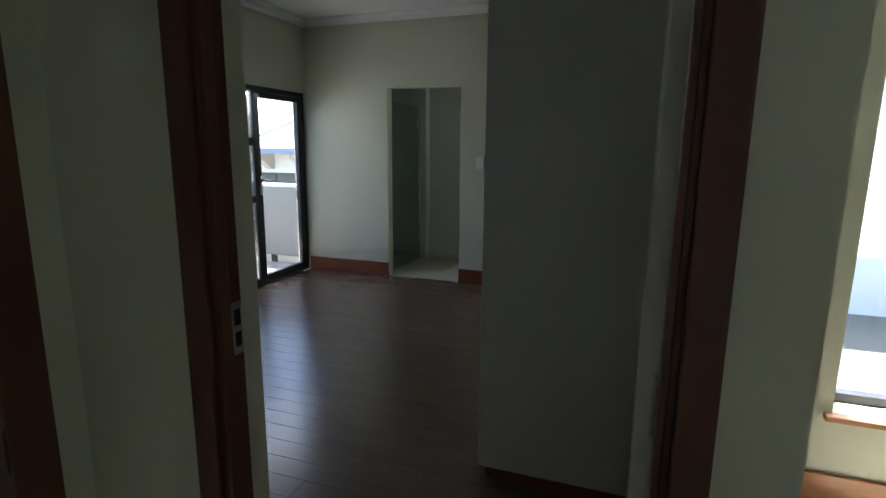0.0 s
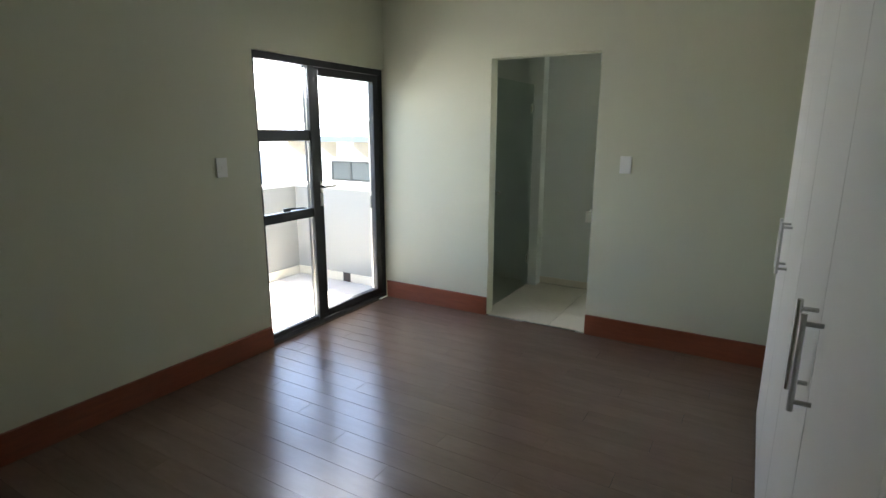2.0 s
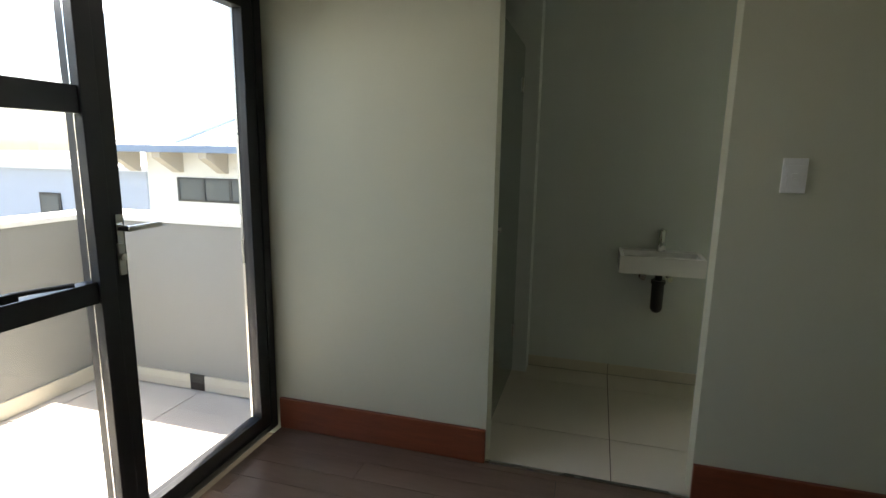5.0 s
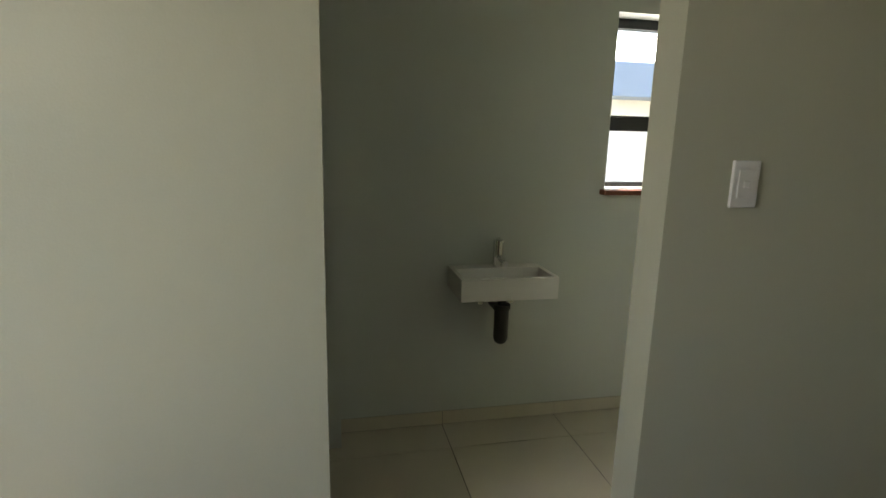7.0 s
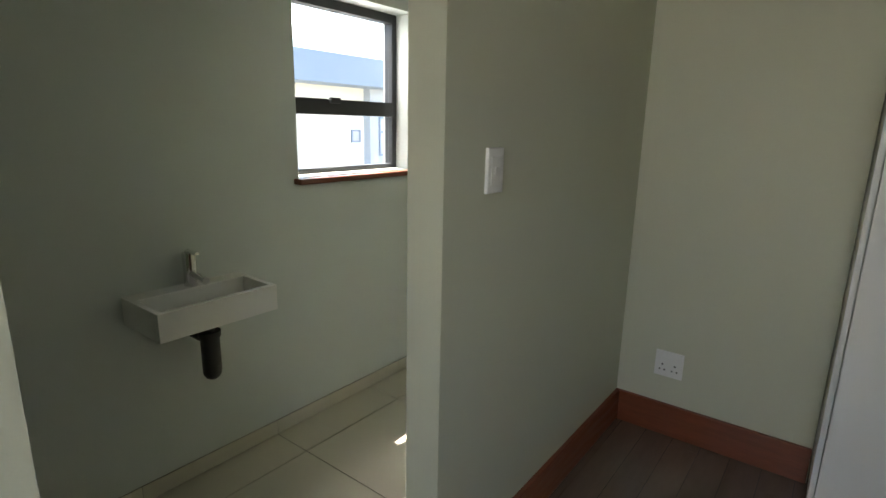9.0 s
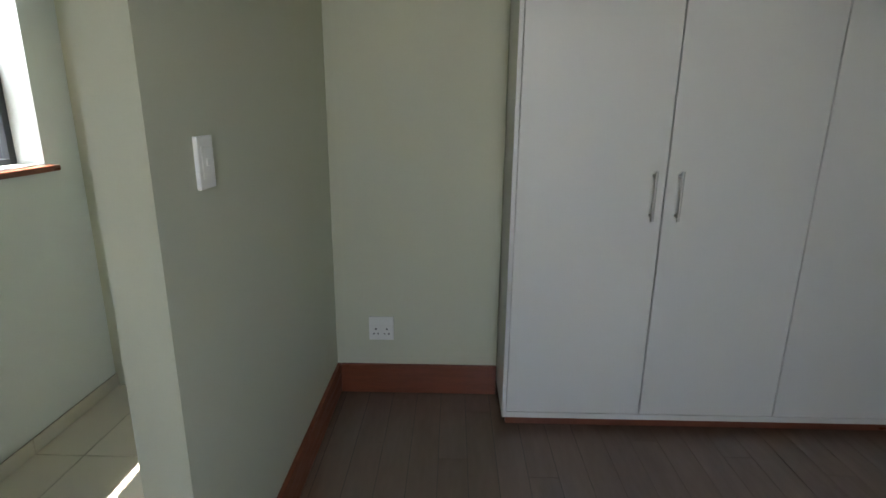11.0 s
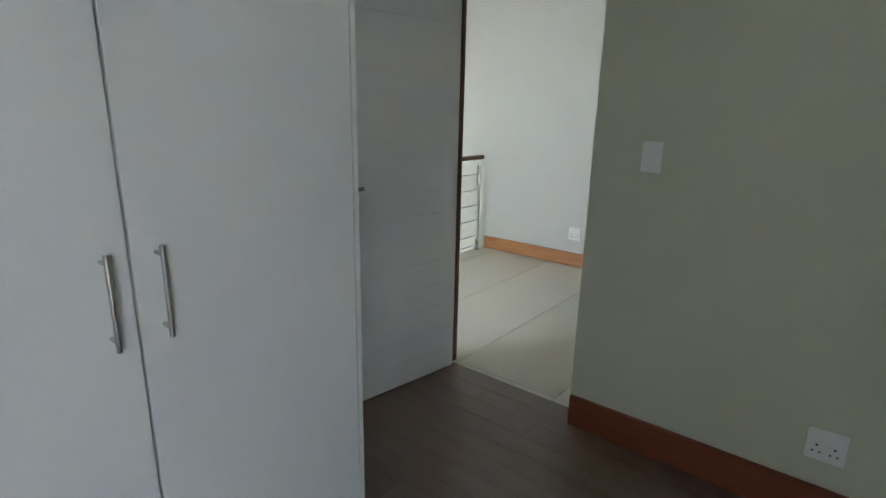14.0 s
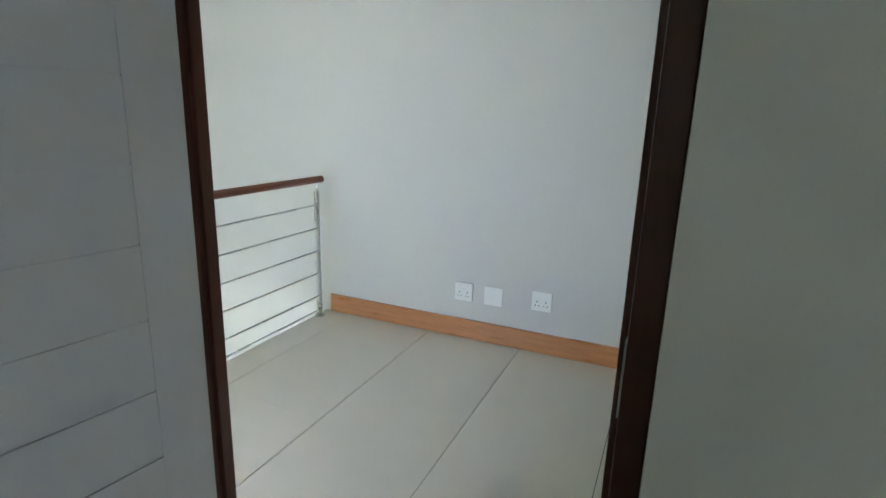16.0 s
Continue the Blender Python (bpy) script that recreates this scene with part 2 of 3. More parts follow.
part("slot", boxes((D0 + 0.0425, FY1 - 0.026, 1.072, D0 + 0.0445, FY1 - 0.010, 1.102)), "dark", sp)

leaf = thing("door_bedroom", 3.662, FY1 + 0.006, 0.006, -8.6, "white painted grooved timber door standing open beside the wardrobe", "door")
LW, LH = 0.83, 2.035
# local: y runs along the open leaf from the hinge, x = 0 is the face towards the room
part("core", boxes((0.004, 0, 0, 0.036, LW, LH), bevel=0.002), "door_paint", leaf)
part("stile", boxes((0, 0.001, 0.001, 0.004, 0.10, LH - 0.001)), "door_paint", leaf)
part("stile", boxes((0, LW - 0.10, 0.001, 0.004, LW - 0.001, LH - 0.001)), "door_paint", leaf)
nb = 15
bh = LH / nb
board = mesh_of("board", boxes((0, 0.1005, 0.0, 0.004, LW - 0.1005, bh - 0.004)), "door_paint")
for i in range(nb):
    o = new("board", board)
    o.parent = leaf
    o.location = (0, 0, 0.001 + i * bh)
lh = part("door_handle", boxes((-0.008, LW - 0.075, 0.985, 0, LW - 0.035, 1.185), bevel=0.002), "steel", leaf, "brushed steel lever handle on a long plate")
lev = rod(bmesh.new(), (-0.008, LW - 0.055, 1.12), (-0.05, LW - 0.055, 1.12), 0.009)
box(lev, -0.058, LW - 0.185, 1.111, -0.042, LW - 0.045, 1.130, bevel=0.004)
part("lever", lev, "steel", lh, smooth=True)
part("keyhole", boxes((-0.0095, LW - 0.059, 1.01, -0.0078, LW - 0.051, 1.035)), "dark", lh)
for z in (0.22, 1.02, 1.80):
    part("hinge", rod(bmesh.new(), (0.03, -0.004, z), (0.03, -0.004, z + 0.1), 0.005), "steel", leaf)

# ---- balcony door ----
bd = thing("balcony_door", -0.06, 0, 0, 0, "black aluminium glazed balcony door with a fixed side light", "balcony door")
FW, F0, F1 = 0.05, -0.035, 0.035
MU = 3.60
part("frame", boxes((F0, BD0, 0, F1, BD0 + 0.035, BDH), (F0, B - 0.05, 0, F1, B, BDH), (F0, BD0 + 0.035, BDH - 0.05, F1, B - 0.05, BDH),
                    (F0, BD0 + 0.035, 0, F1, B - 0.05, 0.035), (F0, MU - 0.03, 0.035, F1, MU + 0.03, BDH - 0.05), bevel=0.003), "alu", bd)
sl = part("side_light", boxes((F0 + 0.01, BD0 + 0.035, 1.475, F1 - 0.01, MU - 0.03, 1.555), (F0 + 0.01, BD0 + 0.035, 0.89, F1 - 0.01, MU - 0.03, 0.96),
                              (F0 + 0.01, BD0 + 0.035, 0.035, F1 - 0.01, MU - 0.03, 0.07), bevel=0.003), "alu", bd)
for z0, z1 in ((0.07, 0.89), (0.96, 1.475), (1.555, BDH - 0.05)):
    p = part("pane", boxes((-0.003, BD0 + 0.036, z0 - 0.004, 0.003, MU - 0.031, z1 + 0.004)), "pane", sl)
    p.visible_shadow = False
ca = rod(bmesh.new(), (0.03, BD0 + 0.26, 0.985), (0.03, BD0 + 0.44, 0.97), 0.007)
box(ca, 0.02, BD0 + 0.22, 0.965, 0.038, BD0 + 0.28, 0.99, bevel=0.003)
part("window_catch", ca, "alu", sl)
dl = part("door_leaf", boxes((F0 + 0.005, MU + 0.032, 0.038, F1 - 0.005, MU + 0.082, BDH - 0.053), (F0 + 0.005, B - 0.125, 0.038, F1 - 0.005, B - 0.053, BDH - 0.053),
                             (F0 + 0.005, MU + 0.082, BDH - 0.11, F1 - 0.005, B - 0.125, BDH - 0.053), (F0 + 0.005, MU + 0.082, 0.038, F1 - 0.005, B - 0.125, 0.10), bevel=0.003), "alu", bd)
p = part("pane", boxes((-0.003, MU + 0.08, 0.098, 0.003, B - 0.123, BDH - 0.108)), "pane", dl)
p.visible_shadow = False
part("glazing_bead", boxes((-0.03, B - 0.130, 0.10, -0.018, B - 0.1255, BDH - 0.11)), "steel", dl, "pale edge strip along the glass")
bh_ = part("handle_plate", boxes((F1 - 0.005, MU + 0.045, 0.965, F1 + 0.003, MU + 0.07, 1.165), bevel=0.002), "steel", dl, "steel lever handle and cylinder")
lv = rod(bmesh.new(), (F1 + 0.003, MU + 0.057, 1.12), (F1 + 0.045, MU + 0.057, 1.12), 0.010)
box(lv, F1 + 0.036, MU + 0.047, 1.111, F1 + 0.052, MU + 0.185, 1.130, bevel=0.005)
part("lever", lv, "steel", bh_, smooth=True)
part("lock_cylinder", rod(bmesh.new(), (F1, MU + 0.057, 1.025), (F1 + 0.012, MU + 0.057, 1.025), 0.012), "steel", bh_, smooth=True)

# ---- wardrobe ----
WF, WA, WB_, WH = 3.062, 1.165, 3.648, 2.42
wd = thing("wardrobe", 0, 0, 0, 0, "white melamine built-in wardrobe with four plain doors and bar handles", "wardrobe")
part("side_panel", boxes((WF, WA, 0.055, REC - 0.004, WA + 0.018, WH), bevel=0.001), "white_board", wd)
part("side_panel", boxes((WF, WB_ - 0.018, 0.055, REC - 0.004, WB_, WH), bevel=0.001), "white_board", wd)
part("top_panel", boxes((WF + 0.02, WA + 0.018, WH - 0.018, REC - 0.004, WB_ - 0.018, WH)), "white_board", wd)
part("base_panel", boxes((WF + 0.001, WA + 0.018, 0.055, REC - 0.004, WB_ - 0.018, 0.081)), "white_board", wd)
part("back_panel", boxes((REC - 0.02, WA + 0.018, 0.081, REC - 0.004, WB_ - 0.018, WH - 0.018)), "white_board", wd)
part("plinth", boxes((WF + 0.035, WA + 0.02, 0.002, WF + 0.055, WB_ - 0.02, 0.055), (WF + 0.055, WA + 0.003, 0.002, REC - 0.004, WA + 0.02, 0.055)), "mahogany", wd, "dark timber plinth")
dw = (WB_ - WA - 0.036) / 4
for i in (1, 2, 3):
    yp = WA + 0.018 + i * dw
    part("partition", boxes((WF + 0.019, yp - 0.014, 0.081, REC - 0.021, yp + 0.014, WH - 0.018)), "white_board", wd)
for i in range(4):
    y0, y1 = WA + 0.018 + i * dw + 0.0032, WA + 0.018 + (i + 1) * dw - 0.0032
    wdoor = part("door", boxes((WF, y0, 0.086, WF + 0.018, y1, WH - 0.002), bevel=0.0015), "white_board", wd)
    hy = y1 - 0.05 if i % 2 == 0 else y0 + 0.05
    hb = rod(bmesh.new(), (WF - 0.034, hy, 1.0), (WF - 0.034, hy, 1.205), 0.006)
    for z in (1.02, 1.185):
        rod(hb, (WF, hy, z), (WF - 0.034, hy, z), 0.005)
    part("handle", hb, "steel", wdoor, "brushed steel bar handle", smooth=True)


# ---- switches and sockets ----
def plate(name, w, h, parts, label, category, group=""):
    """A wall plate at the origin, its face towards -y."""
    ob = thing(name, 0, 0, 0, 0, label, category, group)
    pl = part("plate", boxes((-w / 2, -0.011, -h / 2, w / 2, 0, h / 2), bevel=0.003), "plastic", ob)
    if parts == "switch":
        part("rocker_panel", boxes((-w * 0.32, -0.0135, -h * 0.30, w * 0.32, -0.011, h * 0.30), bevel=0.001), "plastic", ob)
        part("rocker", boxes((-0.009, -0.0165, -0.009, 0.009, -0.0135, 0.009), bevel=0.002), "plastic", ob)
    if parts == "socket":
        for sx in (-w * 0.22, w * 0.22):
            part("outlet", boxes((sx - w * 0.19, -0.0125, -h * 0.30, sx + w * 0.19, -0.011, h * 0.12), bevel=0.0006), "plastic", ob)
            for dx, dz, r in ((0, 0.010, 0.0046), (-0.011, -0.016, 0.004), (0.011, -0.016, 0.004)):
                part("pin_hole", rod(bmesh.new(), (sx + dx, -0.0132, dz - 0.012), (sx + dx, -0.0122, dz - 0.012), r, 10), "dark", ob)
            part("rocker", boxes((sx - 0.007, -0.0145, h * 0.24, sx + 0.007, -0.011, h * 0.38), bevel=0.001), "plastic", ob)
    return ob


switch = plate("light_switch", 0.078, 0.122, "switch", "white plastic rocker light switch on the wall", "light switch", "light switches")
switch.matrix_basis = pose(2.112, B, 1.316)
copy_thing(switch, pose(0, 2.742, 1.320, 0, 0, 90))
copy_thing(switch, pose(2.606, 0, 1.32, 0, 0, 180))
sock = plate("wall_socket", 0.125, 0.125, "socket", "white double wall socket above the skirting", "socket", "wall sockets")
sock.matrix_basis = pose(W, 4.243, 0.358, 0, 0, -90)
copy_thing(sock, pose(1.86, 0, 0.33, 0, 0, 180))
copy_thing(sock, pose(4.067, LY, 0.325, 0, 0, 180))
copy_thing(sock, pose(3.542, LY, 0.345, 0, 0, 180))
blank = plate("blank_plate", 0.125, 0.125, "", "plain white blanking plate above the skirting", "wall plate")
blank.matrix_basis = pose(3.86, LY, 0.325, 0, 0, 180)

# ---- bathroom ----
struct("wall_bath_north", boxes((0, BY, -0.05, 2.375, BY + 0.22, CEIL), (2.375, BY, -0.05, 3.15, BY + 0.22, 1.19), (2.375, BY, 2.0, 3.15, BY + 0.22, CEIL), (3.15, BY, -0.05, CORN, BY + 0.22, CEIL)),
       "bath_wall", "pale painted bathroom wall with a window", "wall")
struct("ceiling_bath", boxes((0, B + BT, CEIL, W, BY, CEIL + 0.1)), "ceiling", "white painted bathroom ceiling", "ceiling")
bwin = thing("window_bath", 0, BY + 0.15, 0, 0, "black aluminium bathroom window with a hinged top sash", "window", kind="structure")
part("window_frame", boxes((2.375, -0.03, 1.19, 2.41, 0.03, 2.0), (3.115, -0.03, 1.19, 3.15, 0.03, 2.0), (2.41, -0.03, 1.19, 3.115, 0.03, 1.215),
                           (2.41, -0.03, 1.955, 3.115, 0.03, 2.0), (2.41, -0.035, 1.47, 3.115, 0.03, 1.545), bevel=0.003), "alu", bwin)
part("catch", boxes((2.66, -0.055, 1.525, 2.72, -0.035, 1.552), bevel=0.003), "alu", bwin)
for z0, z1 in ((1.213, 1.472), (1.543, 1.957)):
    p = part("pane", boxes((2.408, -0.003, z0, 3.117, 0.003, z1)), "pane", bwin)
    p.visible_shadow = False
part("window_sill", boxes((2.35, -0.20, 1.162, 3.175, -0.034, 1.188), bevel=0.006), "mahogany", bwin, "stained timber window sill")

basin = thing("wash_basin", 1.600, BY, 0.725, 0, "small rectangular white ceramic basin fixed to the wall", "basin")
bw, bdp, bhh = 0.445, 0.27, 0.10
part("bowl", boxes((0, -bdp, 0, bw, -bdp + 0.02, bhh), (0, -bdp + 0.02, 0, 0.02, 0, bhh), (bw - 0.02, -bdp + 0.02, 0, bw, 0, bhh), (0.02, -0.075, 0, bw - 0.02, 0, bhh),
                   (0.02, -bdp + 0.02, 0, bw - 0.02, -0.075, 0.03), bevel=0.002), "ceramic", basin)
part("drain", rod(bmesh.new(), (bw / 2, -0.16, 0.029), (bw / 2, -0.16, 0.034), 0.022, 18), "chrome", basin)
tap = thing("basin_tap", 1.600 + bw / 2 + 0.01, BY - 0.04, 0.826, 0, "chrome basin mixer tap on the basin", "tap")
tb = rod(bmesh.new(), (0, 0, -0.001), (0, 0, 0.095), 0.025)
part("body", tb, "chrome", tap, smooth=True)
part("spout", rod(bmesh.new(), (0, -0.005, 0.05), (0.0, -0.11, 0.035), 0.014), "chrome", tap, smooth=True)
tl = rod(bmesh.new(), (0, 0, 0.095), (0, 0, 0.125), 0.026)
box(tl, -0.008, -0.06, 0.124, 0.008, 0.018, 0.134, bevel=0.002)
part("lever", tl, "chrome", tap, smooth=True)
trap = thing("basin_trap", 1.600 + bw / 2, BY - 0.16, 0.725, 0, "black plastic bottle trap under the basin", "waste trap")
tr = rod(bmesh.new(), (0, 0, 0), (0, 0, -0.06), 0.020, 16)
rod(tr, (0, 0, -0.05), (0, 0, -0.07), 0.040, 18)
rod(tr, (0, 0, -0.07), (0, 0, -0.21), 0.034, 18)
bmesh.ops.create_uvsphere(tr, u_segments=16, v_segments=8, radius=0.034, matrix=pose(0, 0, -0.21))
part("bottle", tr, "dark", trap, smooth=True)
part("outlet_pipe", rod(bmesh.new(), (0, 0.02, -0.09), (0, 0.16, -0.09), 0.018), "dark", trap, smooth=True)
for sx, nm in ((-0.075, 0), (0.075, 1)):
    v = thing("angle_valve", 1.600 + bw / 2 + sx, BY, 0.66, 0, "small chrome angle valve on the wall", "valve", "angle valves")
    b_ = rod(bmesh.new(), (0, 0, 0), (0, -0.006, 0), 0.022)
    rod(b_, (0, -0.006, 0), (0, -0.05, 0), 0.010)
    rod(b_, (0, -0.035, 0), (0, -0.035, 0.065), 0.006)
    part("body", b_, "chrome", v, smooth=True)
    part("knob", rod(bmesh.new(), (0, -0.05, 0), (0, -0.068, 0), 0.015), "chrome", v, smooth=True)

# shower glass door and pier
struct("wall_shower", boxes((0.93, BY - 0.13, 0, 1.09, BY, CEIL)), "bath_wall", "narrow wall pier beside the shower door", "wall")
sh = thing("shower_door", 1.0, B + BT, 0, 0, "frameless greenish glass shower door with chrome knob", "shower door")
SHL = BY - 0.13 - B - BT
p = part("glass_panel", boxes((-0.004, 0.03, 0.02, 0.004, SHL - 0.008, 1.98), bevel=0.001), "screen", sh)
p.visible_shadow = False
part("wall_channel", boxes((-0.012, 0, 0.004, 0.012, 0.03, 1.98)), "steel", sh)
for z in (0.25, 1.72):
    part("hinge", boxes((-0.012, SHL - 0.06, z, 0.012, SHL - 0.001, z + 0.08), bevel=0.003), "chrome", sh)
k = rod(bmesh.new(), (-0.03, 0.13, 1.03), (0.03, 0.13, 1.03), 0.008)
rod(k, (0.02, 0.13, 1.03), (0.04, 0.13, 1.03), 0.017)
rod(k, (-0.04, 0.13, 1.03), (-0.02, 0.13, 1.03), 0.017)
part("knob", k, "chrome", sh, smooth=True)
struct("trim_threshold_bath", boxes((BW0, B - 0.004, 0, BW1, B + 0.012, 0.008), bevel=0.001), "steel", "thin metal edge strip between planks and tiles", "threshold strip")

# ---- landing ----
struct("wall_landing_far", boxes((LX0 - 0.2, LY - 0.2, -2.9, LE + 0.2, LY, CEIL + 1.2)), "landing_wall", "pale painted landing wall", "wall")
LD0, LD1 = -1.14, -0.30
struct("wall_landing_side", boxes((LX0 - 0.2, LY, -0.05, LX0, LD0, CEIL), (LX0 - 0.2, LD0, DH, LX0, LD1, CEIL), (LX0 - 0.2, LD1, -0.05, LX0, -DT, CEIL)),
       "wall", "cream painted landing wall with a door", "wall")
dk = thing("door_landing", LX0, 0, 0, 0, "closed painted door in a dark timber frame", "door", kind="structure")
part("door_frame", boxes((-0.12, LD1 - 0.04, 0, 0.03, LD1 + 0.05, DH), (-0.12, LD0 - 0.05, 0, 0.03, LD0 + 0.04, DH), (-0.12, LD0 + 0.04, DH - 0.04, 0.03, LD1 - 0.04, DH + 0.04), bevel=0.003), "dark_timber", dk)
part("door_leaf", boxes((-0.10, LD0 + 0.042, 0.006, -0.06, LD1 - 0.042, DH - 0.042), bevel=0.002), "door_paint", dk)
WX0, WX1, WZ0, WZ1 = 4.47, 5.70, 0.42, 2.2
struct("wall_landing_window", boxes((CORN, WY, -2.9, WX0, WY + 0.22, CEIL + 1.2), (WX0, WY, -2.9, WX1, WY + 0.22, WZ0), (WX0, WY, WZ1, WX1, WY + 0.22, CEIL + 1.2), (WX1, WY, -2.9, LE, WY + 0.22, CEIL + 1.2)),
       "wall", "cream painted stairwell wall with a tall window", "wall")
struct("wall_landing_east", boxes((LE, LY, -2.9, LE + 0.2, WY + 0.22, CEIL + 1.2)), "wall", "cream painted stairwell wall", "wall")
lw = thing("window_landing", 0, WY + 0.15, 0, 0, "tall landing window with a timber sill", "window", kind="structure")
part("window_frame", boxes((WX0, -0.03, WZ0, WX0 + 0.04, 0.03, WZ1), (WX1 - 0.04, -0.03, WZ0, WX1, 0.03, WZ1), (WX0 + 0.04, -0.03, WZ0, WX1 - 0.04, 0.03, WZ0 + 0.04),
                           (WX0 + 0.04, -0.03, WZ1 - 0.04, WX1 - 0.04, 0.03, WZ1), (5.04, -0.03, WZ0 + 0.04, 5.08, 0.03, WZ1 - 0.04), bevel=0.003), "alu", lw)
for a, b in ((WX0 + 0.038, 5.042), (5.078, WX1 - 0.038)):
    p = part("pane", boxes((a, -0.003, WZ0 + 0.038, b, 0.003, WZ1 - 0.038)), "pane", lw)
    p.visible_shadow = False
part("window_sill", boxes((WX0 - 0.03, -0.19, WZ0 - 0.028, WX1 + 0.03, -0.034, WZ0 - 0.002), bevel=0.006), "skirting_light", lw, "varnished timber window sill")
struct("ceiling_landing", boxes((LX0, LY, CEIL, CORN, -DT, CEIL + 0.1), (CORN, LY, CEIL + 0.001, LE, WY, CEIL + 0.101)), "ceiling", "white painted landing ceiling", "ceiling")
skirting("baseboard_landing_far", LX0, LY, RAILX - 0.02, LY + 0.02, "skirting_light", 0.135, "varnished golden timber skirting board")
skirting("baseboard_landing_window", CORN, WY - 0.02, RAILX, WY, "skirting_light", 0.15, "varnished golden timber skirting board")
skirting("baseboard_landing_door", D1 + 0.026, -DT - 0.02, CORN, -DT, "skirting_light", 0.15, "varnished golden timber skirting board")
struct("stairwell_floor", boxes((RAILX, LY, -2.95, LE, WY, -2.9)), "tile", "tiled floor below the stairwell", "floor")

rail = thing("balustrade", RAILX, 0, 0, 0, "timber handrail on steel posts with six thin rails", "balustrade")
hr = bmesh.new()
rod(hr, (0, LY + 0.075, 1.0), (0, WY - 0.05, 1.0), 0.025, 20)
part("handrail", hr, "mahogany", rail, "round stained timber handrail", smooth=True)
for z in (0.165, 0.335, 0.50, 0.665, 0.83, 0.058):
    part("rail", rod(bmesh.new(), (-0.02, LY + 0.13, z), (-0.02, WY - 0.1, z), 0.006, 10), "steel", rail, smooth=True)
for y in (LY + 0.13, -1.02, 0.2, WY - 0.12):
    pb = rod(bmesh.new(), (0, y, 0.0), (0, y, 0.92), 0.019, 18)
    po = part("post", pb, "steel", rail, smooth=True)
    part("pin", rod(bmesh.new(), (0, y, 0.92), (0, y, 0.98), 0.007, 10), "steel", po, smooth=True)
    part("base_flange", rod(bmesh.new(), (0, y, 0.0), (0, y, 0.012), 0.038, 20), "steel", po, smooth=True)

# ---- balcony ----
BX, PY, PZ = -1.42, 4.72, 0.96
struct("parapet_north", boxes((BX - 0.2, PY, -0.25, -0.115, PY + 0.22, PZ)), "parapet", "grey plastered balcony parapet", "parapet")
struct("parapet_west", boxes((BX - 0.2, 0.5, -0.25, BX, PY, PZ)), "parapet", "grey plastered balcony parapet", "parapet")
struct("parapet_coping", boxes((BX - 0.22, PY - 0.012, PZ, -0.115, PY + 0.24, PZ + 0.03), (BX - 0.22, 0.5, PZ, BX + 0.012, PY - 0.012, PZ + 0.03), bevel=0.004), "coping", "white coping on the parapet", "coping")
struct("balcony_skirting", boxes((BX, PY - 0.012, -0.02, -0.77, PY, 0.07), (-0.67, PY - 0.012, -0.02, -0.115, PY, 0.07), (BX, 0.5, -0.02, BX + 0.012, PY - 0.012, 0.07)), "tile", "pale tiled skirting of the balcony", "skirting")
dr = thing("drain_outlet", -0.72, PY - 0.004, 0.02, 0, "dark drain outlet at the foot of the parapet", "drain")
part("opening", boxes((-0.05, -0.008, -0.04, 0.05, 0, 0.055)), "dark", dr)
struct("balcony_slab", boxes((BX, 0.5, -0.25, -0.115, PY, -0.034)), "grout", "balcony slab", "slab")

# ---- outside ----
struct("ground", boxes((-400, -400, -3.4, 400, 400, -3.2)), "lawn", "open ground around the houses", "ground")

HY = 13.0
ho = thing("neighbour_house", -7.0, HY, -2.85, 0, "white plastered house with a pale metal roof and blue fascia", "house")
hz = 3.2
part("wall", boxes((-2.3, 0, -0.36, 9, 7, hz + 0.95)), "house", ho)
rf = prism(bmesh.new(), [(-0.75, hz + 1.02), (7.75, hz + 1.02), (7.75, hz + 1.06), (3.5, hz + 2.35), (-0.75, hz + 1.06)], 0, -3.3, 9.5)
part("roof", rf, "roof", ho)
for i in range(22):
    x = -3.2 + i * 0.55
    part("roof_seam", prism(bmesh.new(), [(-0.74, hz + 1.065), (3.5, hz + 2.355), (3.5, hz + 2.385), (-0.74, hz + 1.095)], 0, x, x + 0.03), "roof", ho)
part("fascia", boxes((-3.3, -0.8, hz + 0.90, 9.5, -0.75, hz + 1.06)), "fascia", ho)
for s in (-1, 1):
    a, b = Vector((0.3 + s * 1.15, -0.6, hz + 1.12)), Vector((0.3, 1.3, hz + 2.05))
    part("hip_line", rod(bmesh.new(), a, b, 0.045, 8), "fascia", ho)
for i in range(6):
    x = -2.7 + i * 1.28
    part("corbel", prism(bmesh.new(), [(-0.72, hz + 0.90), (0.0, hz + 0.90), (0.0, hz + 0.42), (-0.12, hz + 0.42), (-0.62, hz + 0.72), (-0.72, hz + 0.78)], 0, x, x + 0.22), "stone", ho)
hw = part("window", boxes((-1.4, -0.03, hz - 0.55, 0.9, 0.02, hz - 0.50), (-1.4, -0.03, hz - 0.02, 0.9, 0.02, hz + 0.03), (-1.4, -0.03, hz - 0.5, -1.34, 0.02, hz - 0.02),
                          (-0.66, -0.03, hz - 0.5, -0.60, 0.02, hz - 0.02), (0.1, -0.03, hz - 0.5, 0.16, 0.02, hz - 0.02), (0.84, -0.03, hz - 0.5, 0.9, 0.02, hz - 0.02)), "alu", ho)
hw.location.z = 0.27
for a in (-1.34, -0.60, 0.16):
    part("pane", boxes((a, -0.015, hz - 0.5, a + 0.68, -0.005, hz - 0.02)), "pane_far", hw)

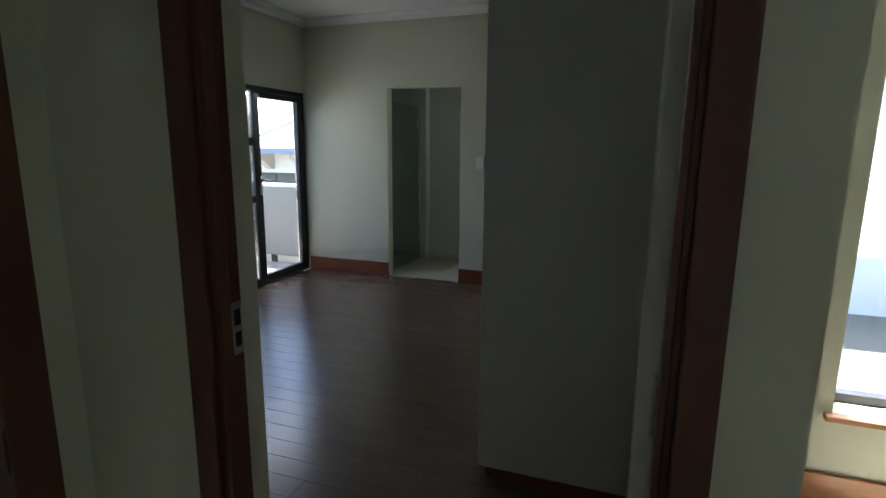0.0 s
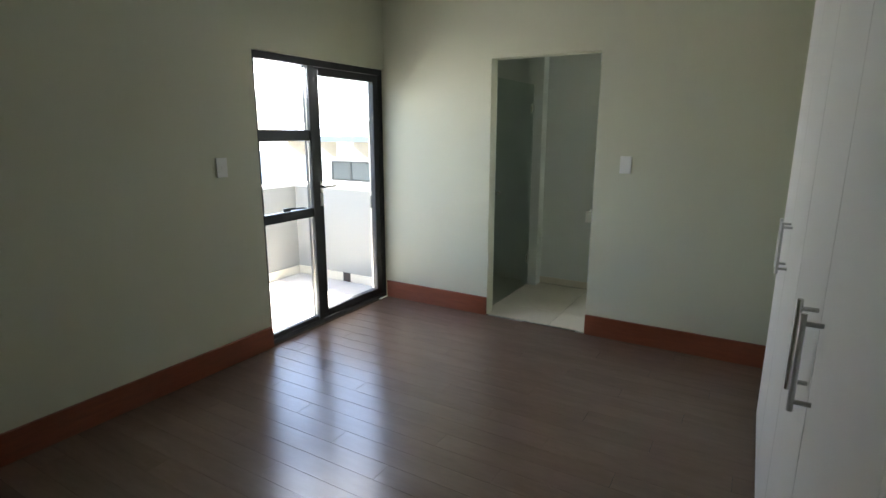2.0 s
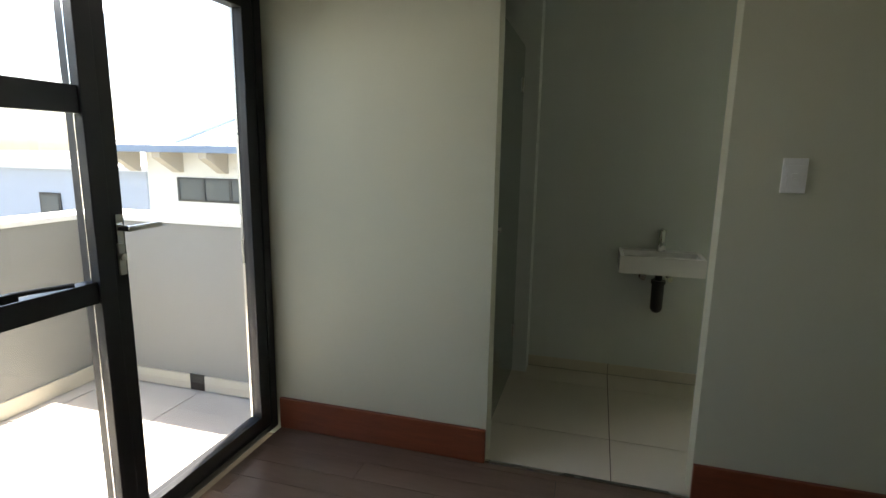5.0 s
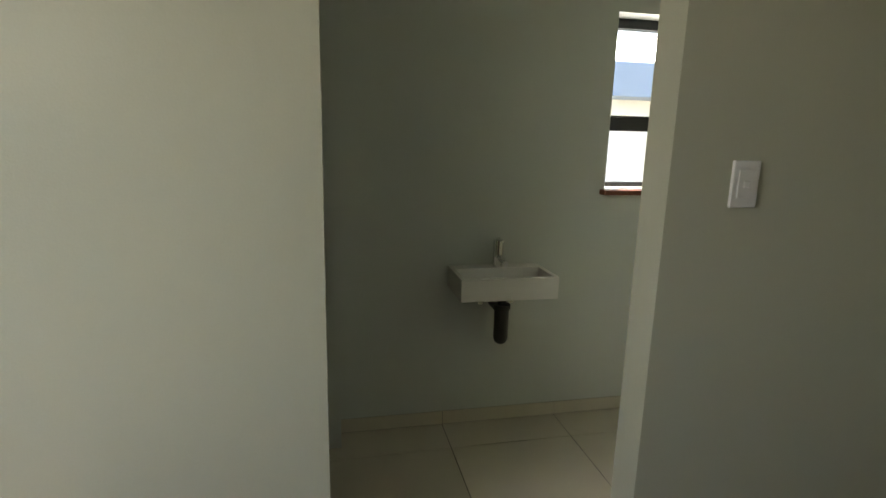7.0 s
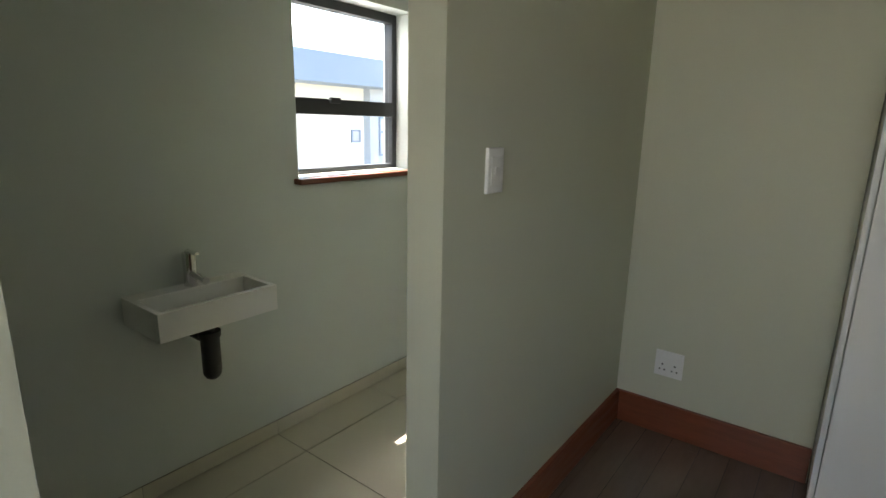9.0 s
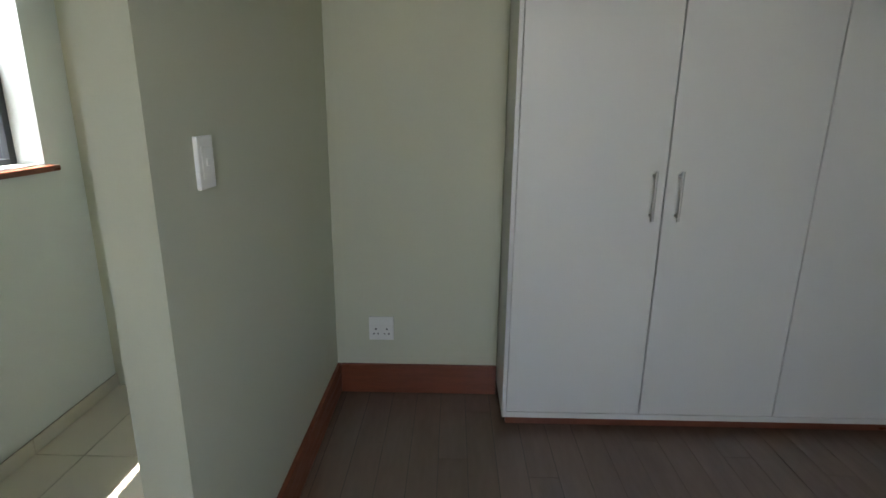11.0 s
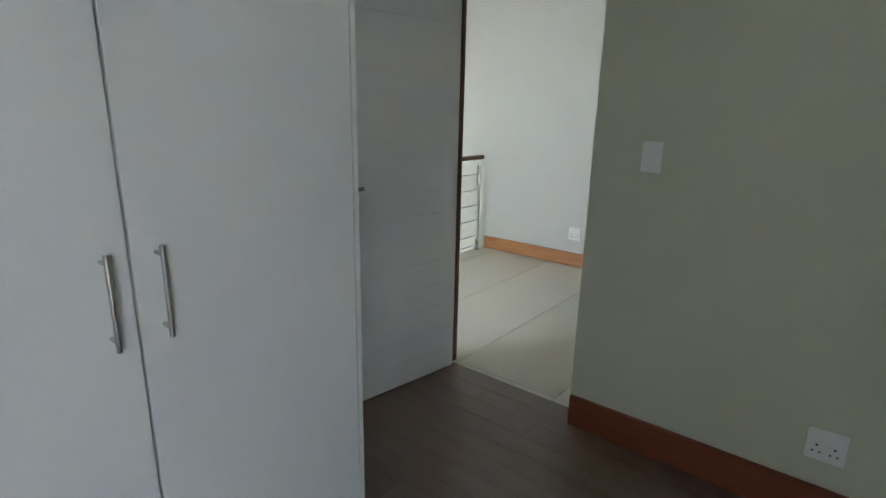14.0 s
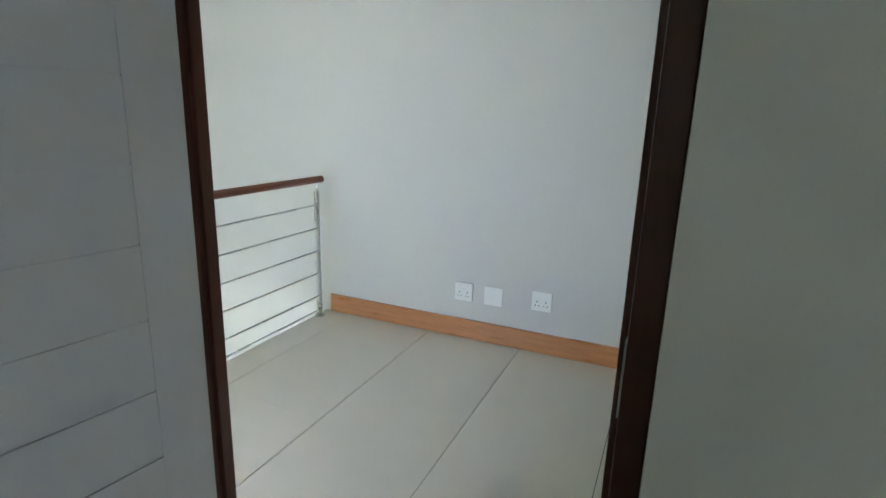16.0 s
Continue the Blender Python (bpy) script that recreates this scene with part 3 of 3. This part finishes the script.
h2 = thing("distant_house", -15.5, 16.5, -3.2, 0, "pale blue-grey flat house wall with dark window", "house")
part("wall", boxes((-6, 0, 0, 2.6, 6, 3.75)), "house_blue", h2)
part("roof", boxes((-6.2, -0.2, 3.75, 2.8, 6.2, 3.9)), "roof", h2)
w2 = part("window", boxes((-2.2, -0.03, 1.9, -1.2, 0.02, 2.9)), "alu", h2)
part("pane", boxes((-2.1, -0.04, 2.0, -1.3, -0.03, 2.8)), "pane_far", w2)

h3 = thing("house_behind", 8.5, 17.0, -3.2, 0, "pale blue-grey house with a deep bluish roof edge", "house")
part("wall", boxes((-4.0, 0, 0, 5.3, 7, 5.75)), "house", h3)
# the wing's blue-grey puts distant haze into its plaster colour
part("wing", boxes((5.3, -0.3, 0, 9.15, 7, 5.749)), "house_blue", h3)
part("roof", boxes((-4.5, -1.0, 5.75, 9.35, 7.5, 6.6), bevel=0.03), "fascia", h3)


def far_window(x0, x1, z0, z1, y, mid_x, mid_z):
    """A framed window with one mullion and one transom, two panes across."""
    f = 0.06
    rows = [(x0, y - 0.05, z0, x0 + f, y, z1), (x1 - f, y - 0.05, z0, x1, y, z1), (x0 + f, y - 0.05, z0, x1 - f, y, z0 + f), (x0 + f, y - 0.05, z1 - f, x1 - f, y, z1)]
    if mid_x:
        rows += [(mid_x - f / 2, y - 0.05, z0 + f, mid_x + f / 2, y, z1 - f), (x0 + f, y - 0.045, mid_z - f / 2, x1 - f, y, mid_z + f / 2)]
    w = part("window", boxes(*rows), "fascia", h3)
    for a, b in (((x0 + f, mid_x), (mid_x, x1 - f)) if mid_x else ((x0 + f, x1 - f),)):
        part("pane", boxes((a, y - 0.03, z0 + f, b, y - 0.004, z1 - f)), "pane_pale", w)


far_window(5.7, 7.3, 3.55, 4.85, -0.3, 6.3, 4.35)
far_window(4.7, 5.1, 4.0, 4.42, 0.0, 0, 0)

# ---- floors, laid piece by piece ----
fl = struct("floor", boxes((0, 0, -0.05, REC, B, -0.004), (D0, -0.125, -0.05, D1, 0, -0.004)), "gap", "dark brown wood-look laminate plank floor", "floor")
PW, PLN = 0.123, 1.2
plank_meshes = {}


def plank(x0, y0, x1, y1):
    key = (round(x1 - x0, 3), round(y1 - y0, 3))
    if key not in plank_meshes:
        g = 0.0009
        plank_meshes[key] = mesh_of("plank", boxes((g, g, -0.006, key[0] - g, key[1] - g, 0.0)), "plank")
    o = new("plank", plank_meshes[key])
    o.parent = fl
    o.location = (x0, y0, 0)


row = 0
y = 0.0
while y < B - 0.01:
    y1 = min(y + PW, B)
    x = 0.0
    end = (0.58 + (24 - row) * 0.365) % PLN
    lim = W if y > 3.64 else REC
    while x < lim - 0.01:
        x1 = lim if end > lim - 0.03 else end
        if x1 - x > 0.03 or x1 == lim:
            plank(x, y, x1, y1)
            x = x1
        end += PLN
    y, row = y1, row + 1
plank(D0, -0.125, D1, 0.0)


def tiles(name, base_label, x0, y0, x1, y1, ox, oy, tw, th, z, material, gap=0.0022, gapy=None):
    f = struct(name, boxes((x0, y0, z - 0.05, x1, y1, z - 0.003)), "grout", base_label, "floor")
    meshes = {}
    xs = sorted({x0, x1, *[ox + i * tw for i in range(-20, 40) if x0 + 0.01 < ox + i * tw < x1 - 0.01]})
    ys = sorted({y0, y1, *[oy + i * th for i in range(-20, 40) if y0 + 0.01 < oy + i * th < y1 - 0.01]})
    for a, b in zip(xs, xs[1:]):
        for c0, d in zip(ys, ys[1:]):
            key = (round(b - a, 3), round(d - c0, 3))
            if key not in meshes:
                meshes[key] = mesh_of("tile", boxes((gap, gapy or gap, -0.008, key[0] - gap, key[1] - (gapy or gap), 0.0)), material)
            o = new("tile", meshes[key])
            o.parent = f
            o.location = (a, c0, z)
    return f


tiles("floor_bath", "large cream porcelain bathroom floor tiles", 0, B + 0.012, W, BY, 1.59, 5.438, 0.60, 0.60, 0.004, "tile")
tiles("floor_landing", "large cream porcelain landing floor tiles", LX0, LY, RAILX + 0.03, -DT, 3.662, LY, 0.648, 1.25, 0.0, "tile", 0.0019, 0.0002)
tiles("floor_landing_north", "cream porcelain tiles by the landing window", CORN, -DT, RAILX + 0.03, WY, 3.662, 0.0, 0.648, 1.25, 0.0, "tile")
tiles("floor_doorway", "cream tile strip in the doorway", D0, -DT, D1, -0.125, 3.662, 0.0, 0.648, 1.25, 0.0, "tile")
tiles("floor_balcony", "grey tiled balcony floor", BX, 0.5, -0.115, PY, -0.70, PY, 0.60, 0.60, -0.025, "balcony_tile", 0.003)
bsk = struct("trim_bath_skirting", boxes((1.09, BY - 0.007, 0.004, W, BY, 0.073)), "grout", "cream tile skirting in the bathroom", "skirting")
for a, b in ((1.09, 1.59), (1.59, 2.19), (2.19, 2.79), (2.79, W)):
    part("tile", boxes((a + 0.0015, BY - 0.012, 0.008, b - 0.0015, BY - 0.007, 0.076)), "tile", bsk)
